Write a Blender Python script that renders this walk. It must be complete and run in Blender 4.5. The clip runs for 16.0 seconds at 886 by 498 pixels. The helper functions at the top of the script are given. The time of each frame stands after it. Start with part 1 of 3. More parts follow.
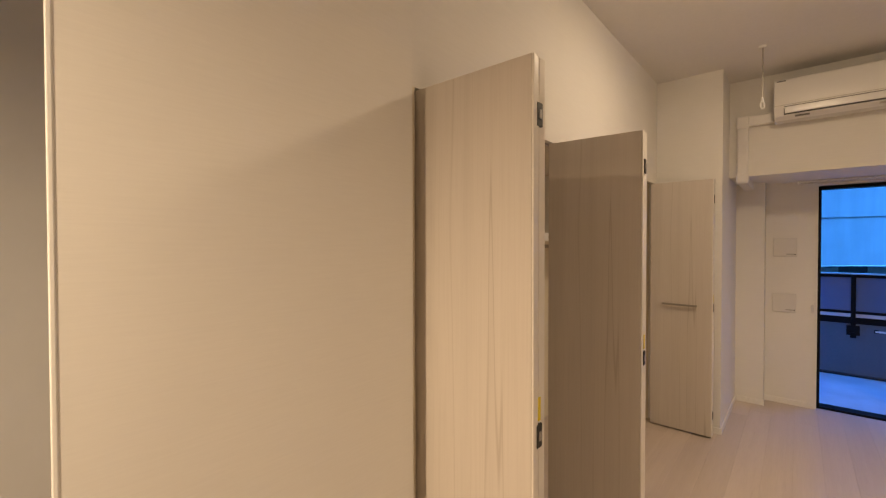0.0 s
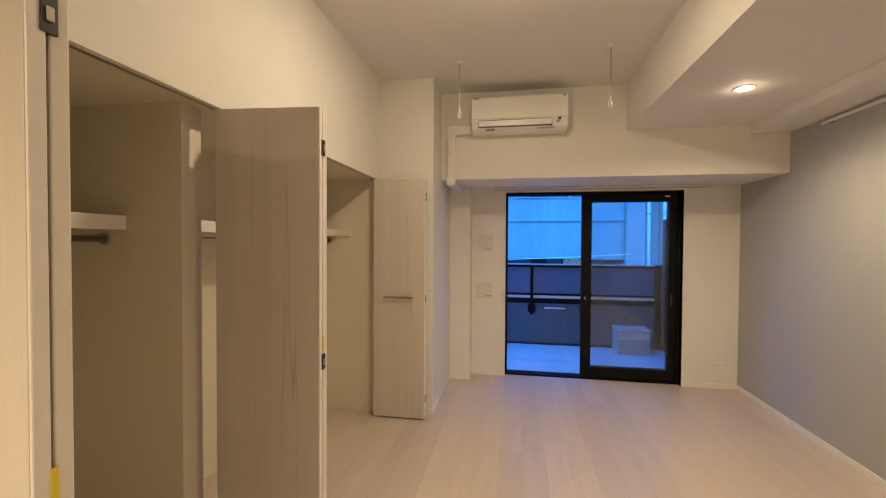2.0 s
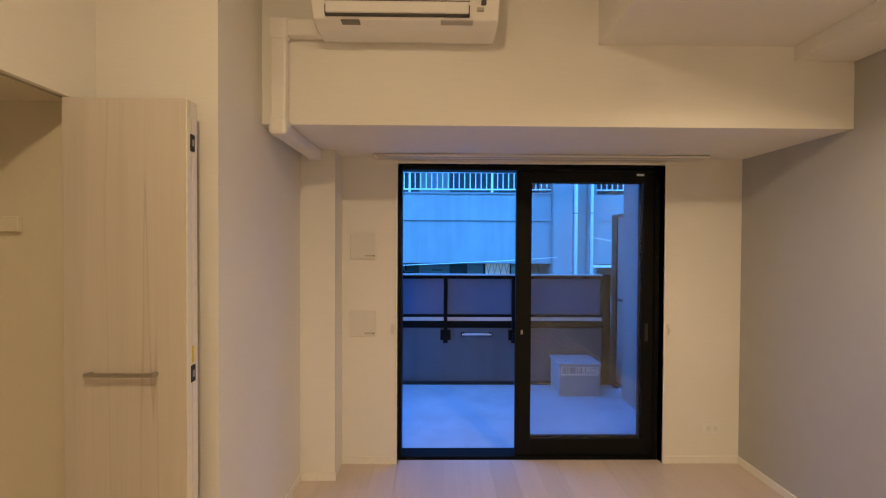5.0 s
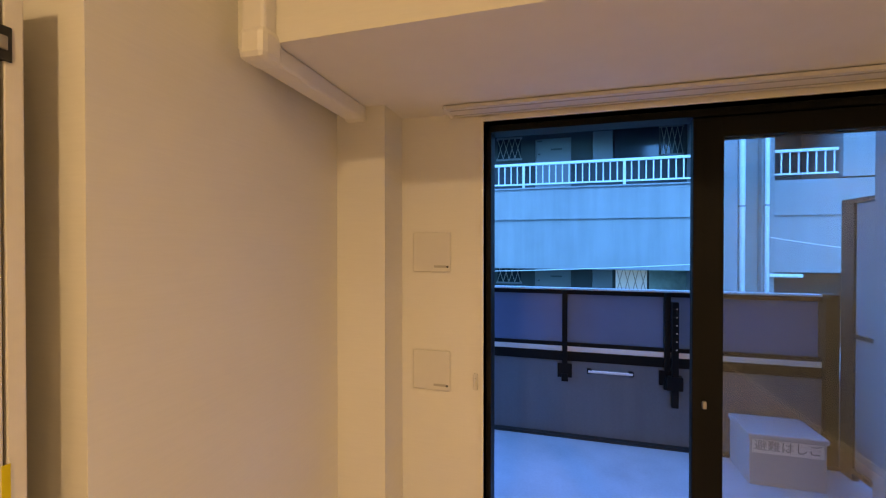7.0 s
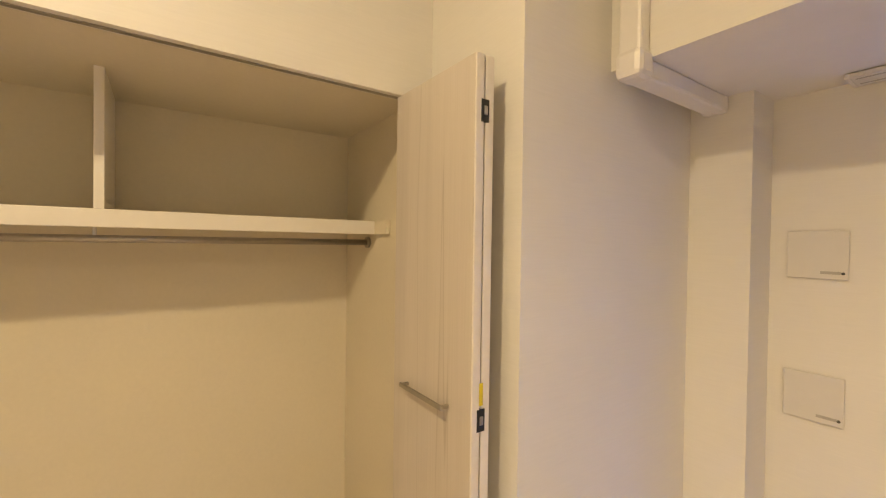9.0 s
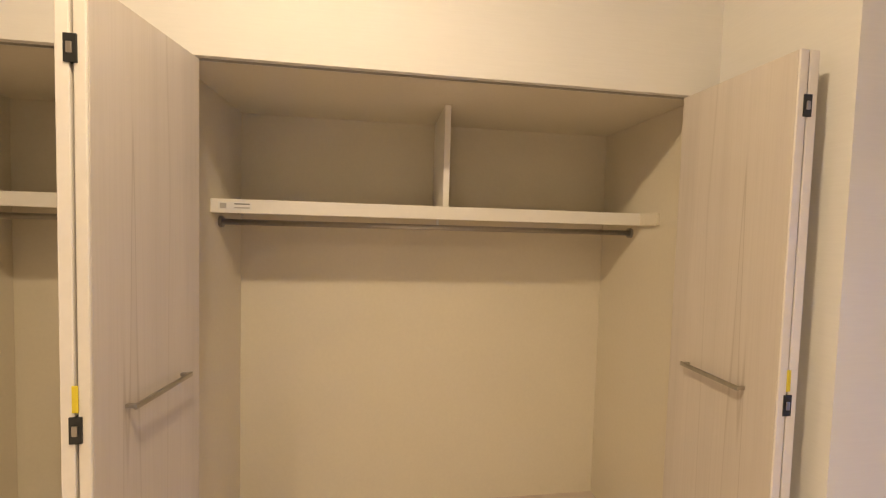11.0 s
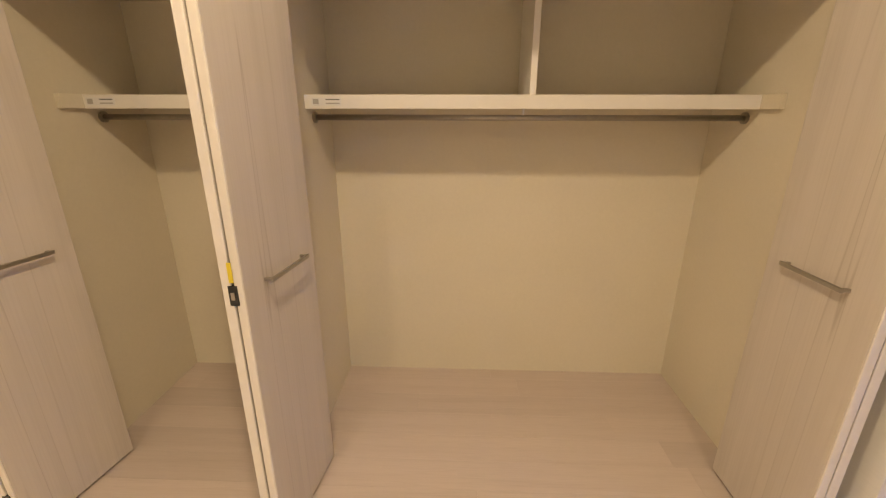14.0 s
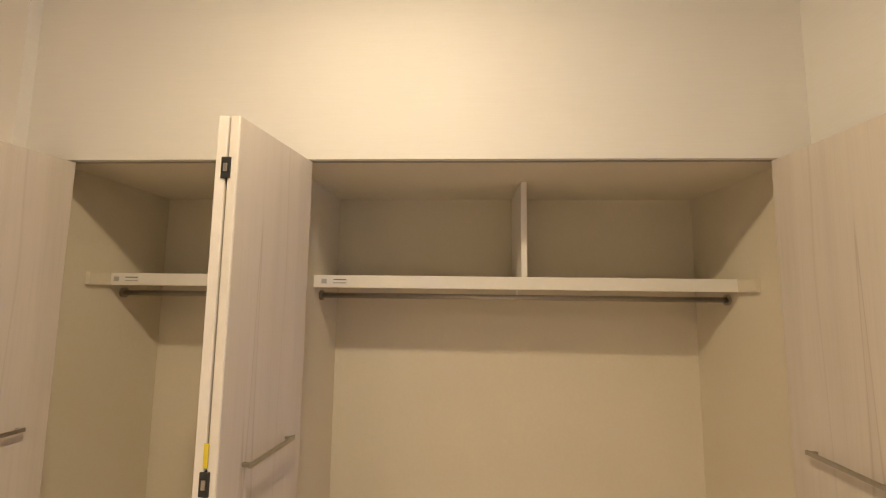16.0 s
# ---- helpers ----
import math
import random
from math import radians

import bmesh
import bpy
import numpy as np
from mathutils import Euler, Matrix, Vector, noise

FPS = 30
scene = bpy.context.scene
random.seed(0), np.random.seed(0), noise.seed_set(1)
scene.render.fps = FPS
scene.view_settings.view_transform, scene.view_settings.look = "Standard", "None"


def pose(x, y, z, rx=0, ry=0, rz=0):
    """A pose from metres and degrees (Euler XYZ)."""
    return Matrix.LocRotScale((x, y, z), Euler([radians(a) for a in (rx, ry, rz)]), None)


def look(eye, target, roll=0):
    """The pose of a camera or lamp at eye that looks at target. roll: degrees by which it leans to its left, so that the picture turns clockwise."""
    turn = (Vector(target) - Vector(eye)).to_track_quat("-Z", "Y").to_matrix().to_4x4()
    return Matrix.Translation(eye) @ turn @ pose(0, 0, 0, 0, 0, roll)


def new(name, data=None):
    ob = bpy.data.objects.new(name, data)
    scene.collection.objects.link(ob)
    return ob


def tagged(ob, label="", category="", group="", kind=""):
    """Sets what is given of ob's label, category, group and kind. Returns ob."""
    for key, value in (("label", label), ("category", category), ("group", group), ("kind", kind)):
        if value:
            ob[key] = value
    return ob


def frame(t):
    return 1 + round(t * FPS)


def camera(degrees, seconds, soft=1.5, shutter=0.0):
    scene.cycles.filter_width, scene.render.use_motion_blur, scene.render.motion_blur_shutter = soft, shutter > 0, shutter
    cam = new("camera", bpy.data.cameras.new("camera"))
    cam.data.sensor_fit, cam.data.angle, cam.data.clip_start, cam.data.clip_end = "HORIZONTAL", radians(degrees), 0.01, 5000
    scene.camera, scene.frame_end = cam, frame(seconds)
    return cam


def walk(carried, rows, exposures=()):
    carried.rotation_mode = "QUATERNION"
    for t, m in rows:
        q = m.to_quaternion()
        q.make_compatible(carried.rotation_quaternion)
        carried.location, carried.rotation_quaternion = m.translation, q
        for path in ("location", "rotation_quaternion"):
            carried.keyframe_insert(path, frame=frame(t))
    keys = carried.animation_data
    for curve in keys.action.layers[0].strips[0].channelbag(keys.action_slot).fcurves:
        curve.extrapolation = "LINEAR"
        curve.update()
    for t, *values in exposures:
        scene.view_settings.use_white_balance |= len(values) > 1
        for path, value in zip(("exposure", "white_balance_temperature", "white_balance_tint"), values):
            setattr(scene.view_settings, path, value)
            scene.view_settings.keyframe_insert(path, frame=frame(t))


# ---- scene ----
cam = camera(94.2, 16.0, soft=1.2)
PATH = [
    (0, (0.417, 1.744, 1.489), (-0.891, 3.257, 1.458), -0.1),
    (0.5, (0.465, 1.792, 1.489), (-0.523, 3.531, 1.457), -0.2),
    (1, (0.531, 1.837, 1.482), (-0.184, 3.704, 1.447), 0.1),
    (1.5, (0.608, 1.976, 1.46), (0.105, 3.912, 1.424), 0.2),
    (2, (0.644, 2.163, 1.46), (0.3, 4.133, 1.421), 0.3),
    (2.5, (0.612, 2.406, 1.449), (0.411, 4.395, 1.412), 0.3),
    (3, (0.613, 2.675, 1.473), (0.531, 4.673, 1.434), 0.4),
    (3.5, (0.69, 2.988, 1.47), (0.688, 4.988, 1.434), 0.4),
    (3.7, (0.698, 3.097, 1.481), (0.73, 5.097, 1.44), 0.4),
    (5.8, (0.878, 4.480, 1.452), (0.876, 6.48, 1.431), -0.1),
    (6, (0.882, 4.597, 1.459), (0.833, 6.596, 1.437), -0.3),
    (6.5, (0.862, 4.832, 1.467), (0.643, 6.82, 1.445), -0.1),
    (7, (0.848, 4.957, 1.468), (0.306, 6.883, 1.451), 0.0),
    (7.5, (0.828, 5.000, 1.457), (-0.055, 6.795, 1.451), 0.0),
    (8, (0.787, 4.941, 1.456), (-0.405, 6.547, 1.441), 0.6),
    (8.5, (0.771, 4.847, 1.459), (-0.688, 6.215, 1.436), 0.8),
    (9, (0.773, 4.724, 1.462), (-0.874, 5.858, 1.435), 0.8),
    (9.5, (0.803, 4.583, 1.46), (-0.984, 5.48, 1.427), 0.7),
    (10, (0.837, 4.442, 1.436), (-1.049, 5.109, 1.418), 1.1),
    (12.3, (0.957, 4.278, 1.481), (-1.012, 4.229, 1.134), 0.6),
    (12.5, (0.953, 4.28, 1.481), (-1.003, 4.215, 1.065), 0.5),
    (13, (0.947, 4.277, 1.481), (-0.958, 4.209, 0.877), 0.3),
    (13.5, (0.951, 4.276, 1.481), (-0.918, 4.207, 0.773), 0.1),
    (14, (0.952, 4.279, 1.481), (-0.945, 4.205, 0.854), 0.1),
    (14.5, (0.965, 4.287, 1.482), (-0.99, 4.206, 1.068), 0.2),
    (15, (0.975, 4.294, 1.482), (-1.018, 4.203, 1.332), 0.4),
    (15.5, (0.98, 4.295, 1.482), (-1.016, 4.207, 1.577), 0.6),
    (16, (0.986, 4.297, 1.482), (-1.001, 4.204, 1.691), 0.7),
]
EXPOSURES = [
    (0.0, 1.16, 6350, 15), (0.5, 1.14, 6150, 9), (1.0, 1.24, 6100, 8), (1.5, 1.32, 6200, 8), (2.5, 1.46, 6350, 8), (3.0, 1.42, 6650, 10), (5.8, 1.38, 7150, 10), (6.5, 1.34, 7800, 11),
    (7.0, 1.5, 9300, 12), (7.5, 1.52, 11000, 14), (8.0, 1.58, 11500, 14), (8.5, 1.66, 8800, 11), (9.0, 2.0, 6800, 4),
    (10.0, 1.98, 6200, 7), (12.5, 1.88, 6350, 11), (14.5, 1.88, 6300, 10), (16.0, 1.80, 6000, 8),
]
walk(cam, [(t, look(eye, target, roll)) for t, eye, target, roll in PATH], EXPOSURES)

# ---- world and lamps ----
world = bpy.data.worlds.new("dusk")
scene.world = world
world.use_nodes = True
wn = world.node_tree
sky = wn.nodes.new("ShaderNodeTexSky")
sky.sky_type = "NISHITA"
sky.sun_disc = False
sky.sun_elevation = radians(50)
sky.sun_rotation = radians(200)
tint = wn.nodes.new("ShaderNodeMix")
tint.data_type, tint.blend_type = "RGBA", "MULTIPLY"
tint.inputs["Factor"].default_value = 1.0
tint.inputs["B"].default_value = (0.36, 1.92, 4.9, 1)
wn.links.new(sky.outputs["Color"], tint.inputs["A"])
wn.links.new(tint.outputs["Result"], wn.nodes["Background"].inputs["Color"])
wn.nodes["Background"].inputs["Strength"].default_value = 0.15

WARM = (1.0, 0.75, 0.45)


def lamp(name, kind, place, watts, radius=0.05, spot=0):
    data = bpy.data.lights.new(name, kind)
    data.energy = watts
    data.color = WARM
    data.shadow_soft_size = radius
    if spot:
        data.spot_size, data.spot_blend = radians(spot), 0.8
    ob = new(name, data)
    ob.location = place
    return ob


lamp("ceiling_disc_light", "POINT", (0.56, 4.06, 2.73), 4.0, 0.04)
disc = bpy.data.lights.new("ceiling_disc_face", "AREA")
disc.shape, disc.size, disc.energy, disc.color = "DISK", 0.15, 5.6, WARM
new("ceiling_disc_face", disc).location = (0.56, 4.06, 2.755)
for dx, dy, watts, cone in ((2.04, 5.02, 23, 160), (2.04, 3.26, 19, 160), (-0.1, 0.75, 98, 172)):
    lamp("downlight_light", "SPOT", (dx, dy, 2.395), watts, 0.04, cone)
lamp("downlight_rim_light", "POINT", (2.04, 5.02, 2.392), 0.35, 0.02)


# ---- materials ----
def nodes_of(m):
    m.use_nodes = True
    return m.node_tree.nodes, m.node_tree.links, m.node_tree.nodes["Principled BSDF"]


def mapped(ns, ls, scale):
    tc = ns.new("ShaderNodeTexCoord")
    mp = ns.new("ShaderNodeMapping")
    mp.inputs["Scale"].default_value = scale
    ls.new(tc.outputs["Object"], mp.inputs["Vector"])
    return mp.outputs["Vector"]


def noise_tex(ns, ls, vec, scale, detail=4, rough=0.55):
    n = ns.new("ShaderNodeTexNoise")
    n.inputs["Scale"].default_value = scale
    n.inputs["Detail"].default_value = detail
    n.inputs["Roughness"].default_value = rough
    ls.new(vec, n.inputs["Vector"])
    return n.outputs["Fac"]


def ramp(ns, ls, fac, stops):
    r = ns.new("ShaderNodeValToRGB")
    els = r.color_ramp.elements
    while len(els) < len(stops):
        els.new(0.5)
    for e, (p, c) in zip(els, stops):
        e.position, e.color = p, (*c, 1)
    ls.new(fac, r.inputs["Fac"])
    return r.outputs["Color"]


def mix(ns, ls, mode, fac, a, b):
    m = ns.new("ShaderNodeMix")
    m.data_type, m.blend_type = "RGBA", mode
    m.inputs["Factor"].default_value = fac
    ls.new(a, m.inputs["A"])
    ls.new(b, m.inputs["B"])
    return m.outputs["Result"]


def bump(ns, ls, bsdf, fac, strength, distance=0.002):
    b = ns.new("ShaderNodeBump")
    b.inputs["Strength"].default_value = strength
    b.inputs["Distance"].default_value = distance
    ls.new(fac, b.inputs["Height"])
    ls.new(b.outputs["Normal"], bsdf.inputs["Normal"])


def wallpaper(name, colour, scale=(9, 9, 190), strength=0.35):
    """Woven vinyl paper: short horizontal threads, faint clouding."""
    m = bpy.data.materials.new(name)
    ns, ls, b = nodes_of(m)
    thread = noise_tex(ns, ls, mapped(ns, ls, scale), 1.0, 3, 0.6)
    cloud = noise_tex(ns, ls, mapped(ns, ls, (1, 1, 1)), 1.3, 3)
    c1 = ramp(ns, ls, thread, [(0.3, tuple(v * 0.97 for v in colour)), (0.7, colour)])
    c2 = ramp(ns, ls, cloud, [(0.3, (0.95, 0.95, 0.95)), (0.7, (1, 1, 1))])
    ls.new(mix(ns, ls, "MULTIPLY", 1.0, c1, c2), b.inputs["Base Color"])
    b.inputs["Roughness"].default_value = 0.75
    bump(ns, ls, b, thread, strength, 0.0015)
    return m


def wood(name, light, dark, grain=(26, 26, 0.9), rough=0.42, random_shift=0.0, streaks=0.9):
    """Printed wood grain running along the third axis, with a few broad streaks."""
    m = bpy.data.materials.new(name)
    ns, ls, b = nodes_of(m)
    vec = mapped(ns, ls, grain)
    if random_shift:
        info = ns.new("ShaderNodeObjectInfo")
        add = ns.new("ShaderNodeVectorMath")
        add.operation = "ADD"
        comb = ns.new("ShaderNodeMath")
        comb.operation = "MULTIPLY"
        comb.inputs[1].default_value = 60.0
        ls.new(info.outputs["Random"], comb.inputs[0])
        ls.new(vec, add.inputs[0])
        ls.new(comb.outputs[0], add.inputs[1])
        vec = add.outputs[0]
    fine = noise_tex(ns, ls, vec, 1.7, 5, 0.5)
    broad = noise_tex(ns, ls, vec, 0.75, 3, 0.45)
    c1 = ramp(ns, ls, fine, [(0.3, dark), (0.62, light)])
    c2 = ramp(ns, ls, broad, [(0.28, (0.90, 0.90, 0.90)), (0.5, (1, 1, 1)), (0.75, (0.95, 0.95, 0.95))])
    col = mix(ns, ls, "MULTIPLY", streaks, c1, c2)
    line = ramp(ns, ls, broad, [(0.447, (1, 1, 1)), (0.456, (0.76, 0.73, 0.70)), (0.464, (1, 1, 1)), (0.600, (1, 1, 1)), (0.606, (0.80, 0.78, 0.75)), (0.612, (1, 1, 1))])
    patch = noise_tex(ns, ls, vec, 0.42, 2, 0.5)
    gate = ramp(ns, ls, patch, [(0.43, (0, 0, 0)), (0.58, (streaks,) * 3)])
    lined = ns.new("ShaderNodeMix")
    lined.data_type, lined.blend_type = "RGBA", "MULTIPLY"
    ls.new(gate, lined.inputs["Factor"])
    ls.new(col, lined.inputs["A"])
    ls.new(line, lined.inputs["B"])
    col = lined.outputs["Result"]
    pores = noise_tex(ns, ls, vec, 14.0, 3, 0.6)
    col = mix(ns, ls, "MULTIPLY", 0.4, col, ramp(ns, ls, pores, [(0.35, (0.90, 0.89, 0.88)), (0.55, (1, 1, 1))]))
    if random_shift:
        tone = ramp(ns, ls, info.outputs["Random"], [(0.0, (1 - random_shift,) * 3), (1.0, (1, 1, 1))])
        col = mix(ns, ls, "MULTIPLY", 1.0, col, tone)
    ls.new(col, b.inputs["Base Color"])
    b.inputs["Roughness"].default_value = rough
    bump(ns, ls, b, fine, 0.06, 0.001)
    return m


def plain(name, colour, rough=0.5, metal=0.0, speck=0.05, scale=30.0, bumpy=0.05):
    m = bpy.data.materials.new(name)
    ns, ls, b = nodes_of(m)
    n = noise_tex(ns, ls, mapped(ns, ls, (1, 1, 1)), scale, 4)
    c = ramp(ns, ls, n, [(0.3, tuple(v * (1 - speck) for v in colour)), (0.7, colour)])
    ls.new(c, b.inputs["Base Color"])
    b.inputs["Roughness"].default_value = rough
    b.inputs["Metallic"].default_value = metal
    if bumpy:
        bump(ns, ls, b, n, bumpy, 0.001)
    return m


def concrete(name, colour, scale=2.0, streak=0.25):
    """Weathered render or concrete: clouds, fine grit, rain streaks."""
    m = bpy.data.materials.new(name)
    ns, ls, b = nodes_of(m)
    grit = noise_tex(ns, ls, mapped(ns, ls, (1, 1, 1)), 60.0, 4)
    cloud = noise_tex(ns, ls, mapped(ns, ls, (1, 1, 1)), scale, 5)
    run = noise_tex(ns, ls, mapped(ns, ls, (5, 5, 0.35)), 1.0, 4)
    c = ramp(ns, ls, cloud, [(0.25, tuple(v * 0.8 for v in colour)), (0.7, colour)])
    c = mix(ns, ls, "MULTIPLY", streak, c, ramp(ns, ls, run, [(0.3, (0.5, 0.5, 0.5)), (0.6, (1, 1, 1))]))
    c = mix(ns, ls, "MULTIPLY", 0.5, c, ramp(ns, ls, grit, [(0.3, (0.85, 0.85, 0.85)), (0.7, (1, 1, 1))]))
    ls.new(c, b.inputs["Base Color"])
    b.inputs["Roughness"].default_value = 0.85
    bump(ns, ls, b, grit, 0.2, 0.002)
    return m


def glass(name, tint=(0.93, 0.96, 0.97), frost=0.0):
    m = bpy.data.materials.new(name)
    ns, ls, b = nodes_of(m)
    ns.remove(b)
    out = ns["Material Output"]
    clear = ns.new("ShaderNodeBsdfTransparent")
    clear.inputs["Color"].default_value = (*tint, 1)
    gloss = ns.new("ShaderNodeBsdfGlossy")
    gloss.inputs["Roughness"].default_value = 0.01
    fr = ns.new("ShaderNodeFresnel")
    fr.inputs["IOR"].default_value = 1.52
    ms = ns.new("ShaderNodeMixShader")
    ls.new(fr.outputs[0], ms.inputs[0])
    ls.new(clear.outputs[0], ms.inputs[1])
    ls.new(gloss.outputs[0], ms.inputs[2])
    ls.new(ms.outputs[0], out.inputs["Surface"])
    return m


def glow(name, colour, strength):
    m = bpy.data.materials.new(name)
    ns, ls, b = nodes_of(m)
    b.inputs["Emission Color"].default_value = (*colour, 1)
    b.inputs["Emission Strength"].default_value = strength
    return m


def matt(m, level):
    m.node_tree.nodes["Principled BSDF"].inputs["Specular IOR Level"].default_value = level
    return m


M_WALL = wallpaper("woven_white_wallpaper", (0.80, 0.78, 0.74), strength=0.11)
M_CEIL = wallpaper("ceiling_paper", (0.78, 0.76, 0.73), (40, 40, 40), 0.15)
M_GREY = wallpaper("grey_wallpaper", (0.44, 0.44, 0.44), (120, 9, 9), 0.25)
M_CLOSET = wallpaper("closet_lining_paper", (0.76, 0.70, 0.565), (60, 60, 60), 0.06)
M_DOOR = wood("pale_ash_laminate", (0.645, 0.59, 0.53), (0.615, 0.56, 0.50), (11, 11, 0.20))
M_EDGE = plain("cream_edge_band", (0.80, 0.76, 0.70), 0.4)
M_PLANK = wood("bleached_floor_plank", (0.62, 0.53, 0.475), (0.585, 0.495, 0.44), (14, 0.6, 14), 0.30, 0.12, 0.2)
M_JOINT = plain("floor_joint", (0.50, 0.42, 0.37), 0.8)
M_TRIM = plain("white_trim", (0.80, 0.78, 0.75), 0.45)
M_SHELF = plain("cream_shelf_laminate", (0.82, 0.79, 0.73), 0.4, 0, 0.02)
M_STEEL = plain("brushed_steel", (0.45, 0.42, 0.38), 0.35, 0.9, 0.1, 80)
M_BLACK = matt(plain("black_anodised_aluminium", (0.003, 0.003, 0.003), 0.55, 0.0, 0.1, 40), 0.2)
M_BLACKPLATE = plain("black_plate", (0.02, 0.02, 0.02), 0.5)
M_PLASTIC = plain("white_gloss_plastic", (0.82, 0.81, 0.79), 0.22, 0, 0.01, 20, 0)
M_VENTP = plain("grey_white_plastic", (0.70, 0.68, 0.65), 0.5, 0, 0.02)
M_DUCT = plain("white_pipe_cover", (0.80, 0.78, 0.76), 0.35, 0, 0.02)
M_YELLOW = plain("yellow_sticker", (0.75, 0.60, 0.03), 0.5)
M_INK = plain("printed_ink", (0.08, 0.08, 0.08), 0.6)
M_LETTER = plain("faded_lettering", (0.20, 0.20, 0.19), 0.6)
M_PALEINK = plain("pale_printed_ink", (0.45, 0.43, 0.40), 0.6)
M_GLASS = glass("window_glass")
M_LIT = glow("curtained_lit_window", (0.65, 0.85, 0.62), 0.05)
M_CURTAIN = plain("pale_curtain", (0.40, 0.44, 0.36), 0.8, 0, 0.3, 6)
M_GLOW = glow("lit_diffuser", (1.0, 0.86, 0.62), 5.0)
M_BALCFLOOR = concrete("balcony_floor_coating", (0.47, 0.53, 0.56), 2.5, 0.1)
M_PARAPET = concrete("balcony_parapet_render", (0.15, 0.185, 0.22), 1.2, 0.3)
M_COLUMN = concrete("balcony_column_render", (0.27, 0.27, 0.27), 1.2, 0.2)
M_PANEL = plain("smoked_panel", (0.10, 0.19, 0.34), 0.3, 0, 0.1, 3)
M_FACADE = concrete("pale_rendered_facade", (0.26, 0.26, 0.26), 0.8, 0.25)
# facade render again, much darker: the galleries' shade is put into the colour
M_GALLERY_SHADE = concrete("gallery_render_shade_in_colour", (0.062, 0.068, 0.068), 0.8, 0.2)
M_WHITERAIL = plain("white_painted_rail", (0.62, 0.62, 0.62), 0.5)
M_GRILLE = plain("weathered_grille", (0.30, 0.28, 0.24), 0.6)
M_DARKGLASS = plain("dark_window_pane", (0.03, 0.035, 0.04), 0.1, 0, 0.1, 3, 0)
M_DOORGREY = plain("grey_steel_door", (0.17, 0.18, 0.18), 0.5)
M_BOX = plain("galvanised_box_paint", (0.42, 0.42, 0.42), 0.45, 0, 0.12, 6)
M_GROUND = concrete("asphalt_ground", (0.06, 0.06, 0.06), 3.0, 0.0)


# ---- mesh helpers ----
def add_box(bm, x0, x1, y0, y1, z0, z1, bevel=0.0, seg=2):
    r = bmesh.ops.create_cube(bm, size=1.0, matrix=Matrix.LocRotScale(((x0 + x1) / 2, (y0 + y1) / 2, (z0 + z1) / 2), None, (x1 - x0, y1 - y0, z1 - z0)))
    if bevel:
        edges = list({e for v in r["verts"] for e in v.link_edges})
        bmesh.ops.bevel(bm, geom=edges, offset=bevel, segments=seg, profile=0.5, affect="EDGES")
    return bm


def boxes(*specs, bevel=0.0):
    bm = bmesh.new()
    for s in specs:
        add_box(bm, *s, bevel=bevel)
    return bm


def add_rod(bm, a, b, r, n=12):
    a, b = Vector(a), Vector(b)
    d = b - a
    m = Matrix.Translation((a + b) / 2) @ d.to_track_quat("Z", "Y").to_matrix().to_4x4()
    bmesh.ops.create_cone(bm, cap_ends=True, segments=n, radius1=r, radius2=r, depth=d.length, matrix=m)
    return bm


def rod(a, b, r, n=12):
    return add_rod(bmesh.new(), a, b, r, n)


def prism(points, axis, lo, hi):
    """A profile of 2D points drawn out along an axis ('x', 'y' or 'z')."""
    bm = bmesh.new()

    def put(p, v):
        return {"x": (v, p[0], p[1]), "y": (p[0], v, p[1]), "z": (p[0], p[1], v)}[axis]

    a = [bm.verts.new(put(p, lo)) for p in points]
    b = [bm.verts.new(put(p, hi)) for p in points]
    bm.faces.new(a)
    bm.faces.new(b[::-1])
    for i in range(len(a)):
        j = (i + 1) % len(a)
        bm.faces.new((a[j], a[i], b[i], b[j]))
    bmesh.ops.recalc_face_normals(bm, faces=bm.faces)
    return bm


def mesh_of(name, bm, material, smooth=False):
    me = bpy.data.meshes.new(name)
    bm.to_mesh(me)
    bm.free()
    me.materials.append(material)
    if smooth:
        for p in me.polygons:
            p.use_smooth = True
    return me


def part(name, bm, material, parent, label="", smooth=False):
    ob = new(name, mesh_of(name, bm, material, smooth))
    if parent is not None:
        ob.parent = parent
    if label:
        tagged(ob, label)
    return ob


def structure(name, bm, material, label, category="wall"):
    return tagged(part(name, bm, material, None), label, category, kind="structure")


def thing(name, label, category, place=(0, 0, 0), group=""):
    ob = new(name)
    ob.empty_display_size = 0.1
    ob.location = place
    return tagged(ob, label, category, group)


# ---- the plan, in metres ----
CEIL = 2.81
EAST, NORTH, FASCIA, BACK = 2.826, 6.66, -0.49, -1.205
HEAD, SOUTH = 1.972, -0.6
WX0, WX1, WTOP = 0.545, 2.312, 1.984

structure("wall_east", boxes((EAST, 3.02, SOUTH, NORTH + 0.22, 0, CEIL)), M_GREY, "plain grey papered accent wall with white skirting")
structure("wall_north", boxes((-0.49, WX0, NORTH, NORTH + 0.22, 0, CEIL), (WX1, EAST, NORTH, NORTH + 0.22, 0, CEIL), (WX0, WX1, NORTH, NORTH + 0.22, WTOP, CEIL)), M_WALL, "white papered wall round the balcony window")
structure("wall_pilaster", boxes((-0.03, 0.182, 6.47, NORTH, 0, 2.026)), M_WALL, "shallow white papered pilaster beside the window")
structure("wall_column", boxes((-0.49, -0.03, 5.535, NORTH, 0, CEIL)), M_WALL, "white papered column block at the end of the closet", "column")
structure("wall_closet_end", boxes((-1.33, -0.54, 5.50, NORTH, 0, CEIL)), M_CLOSET, "cream lined end wall of the closet")
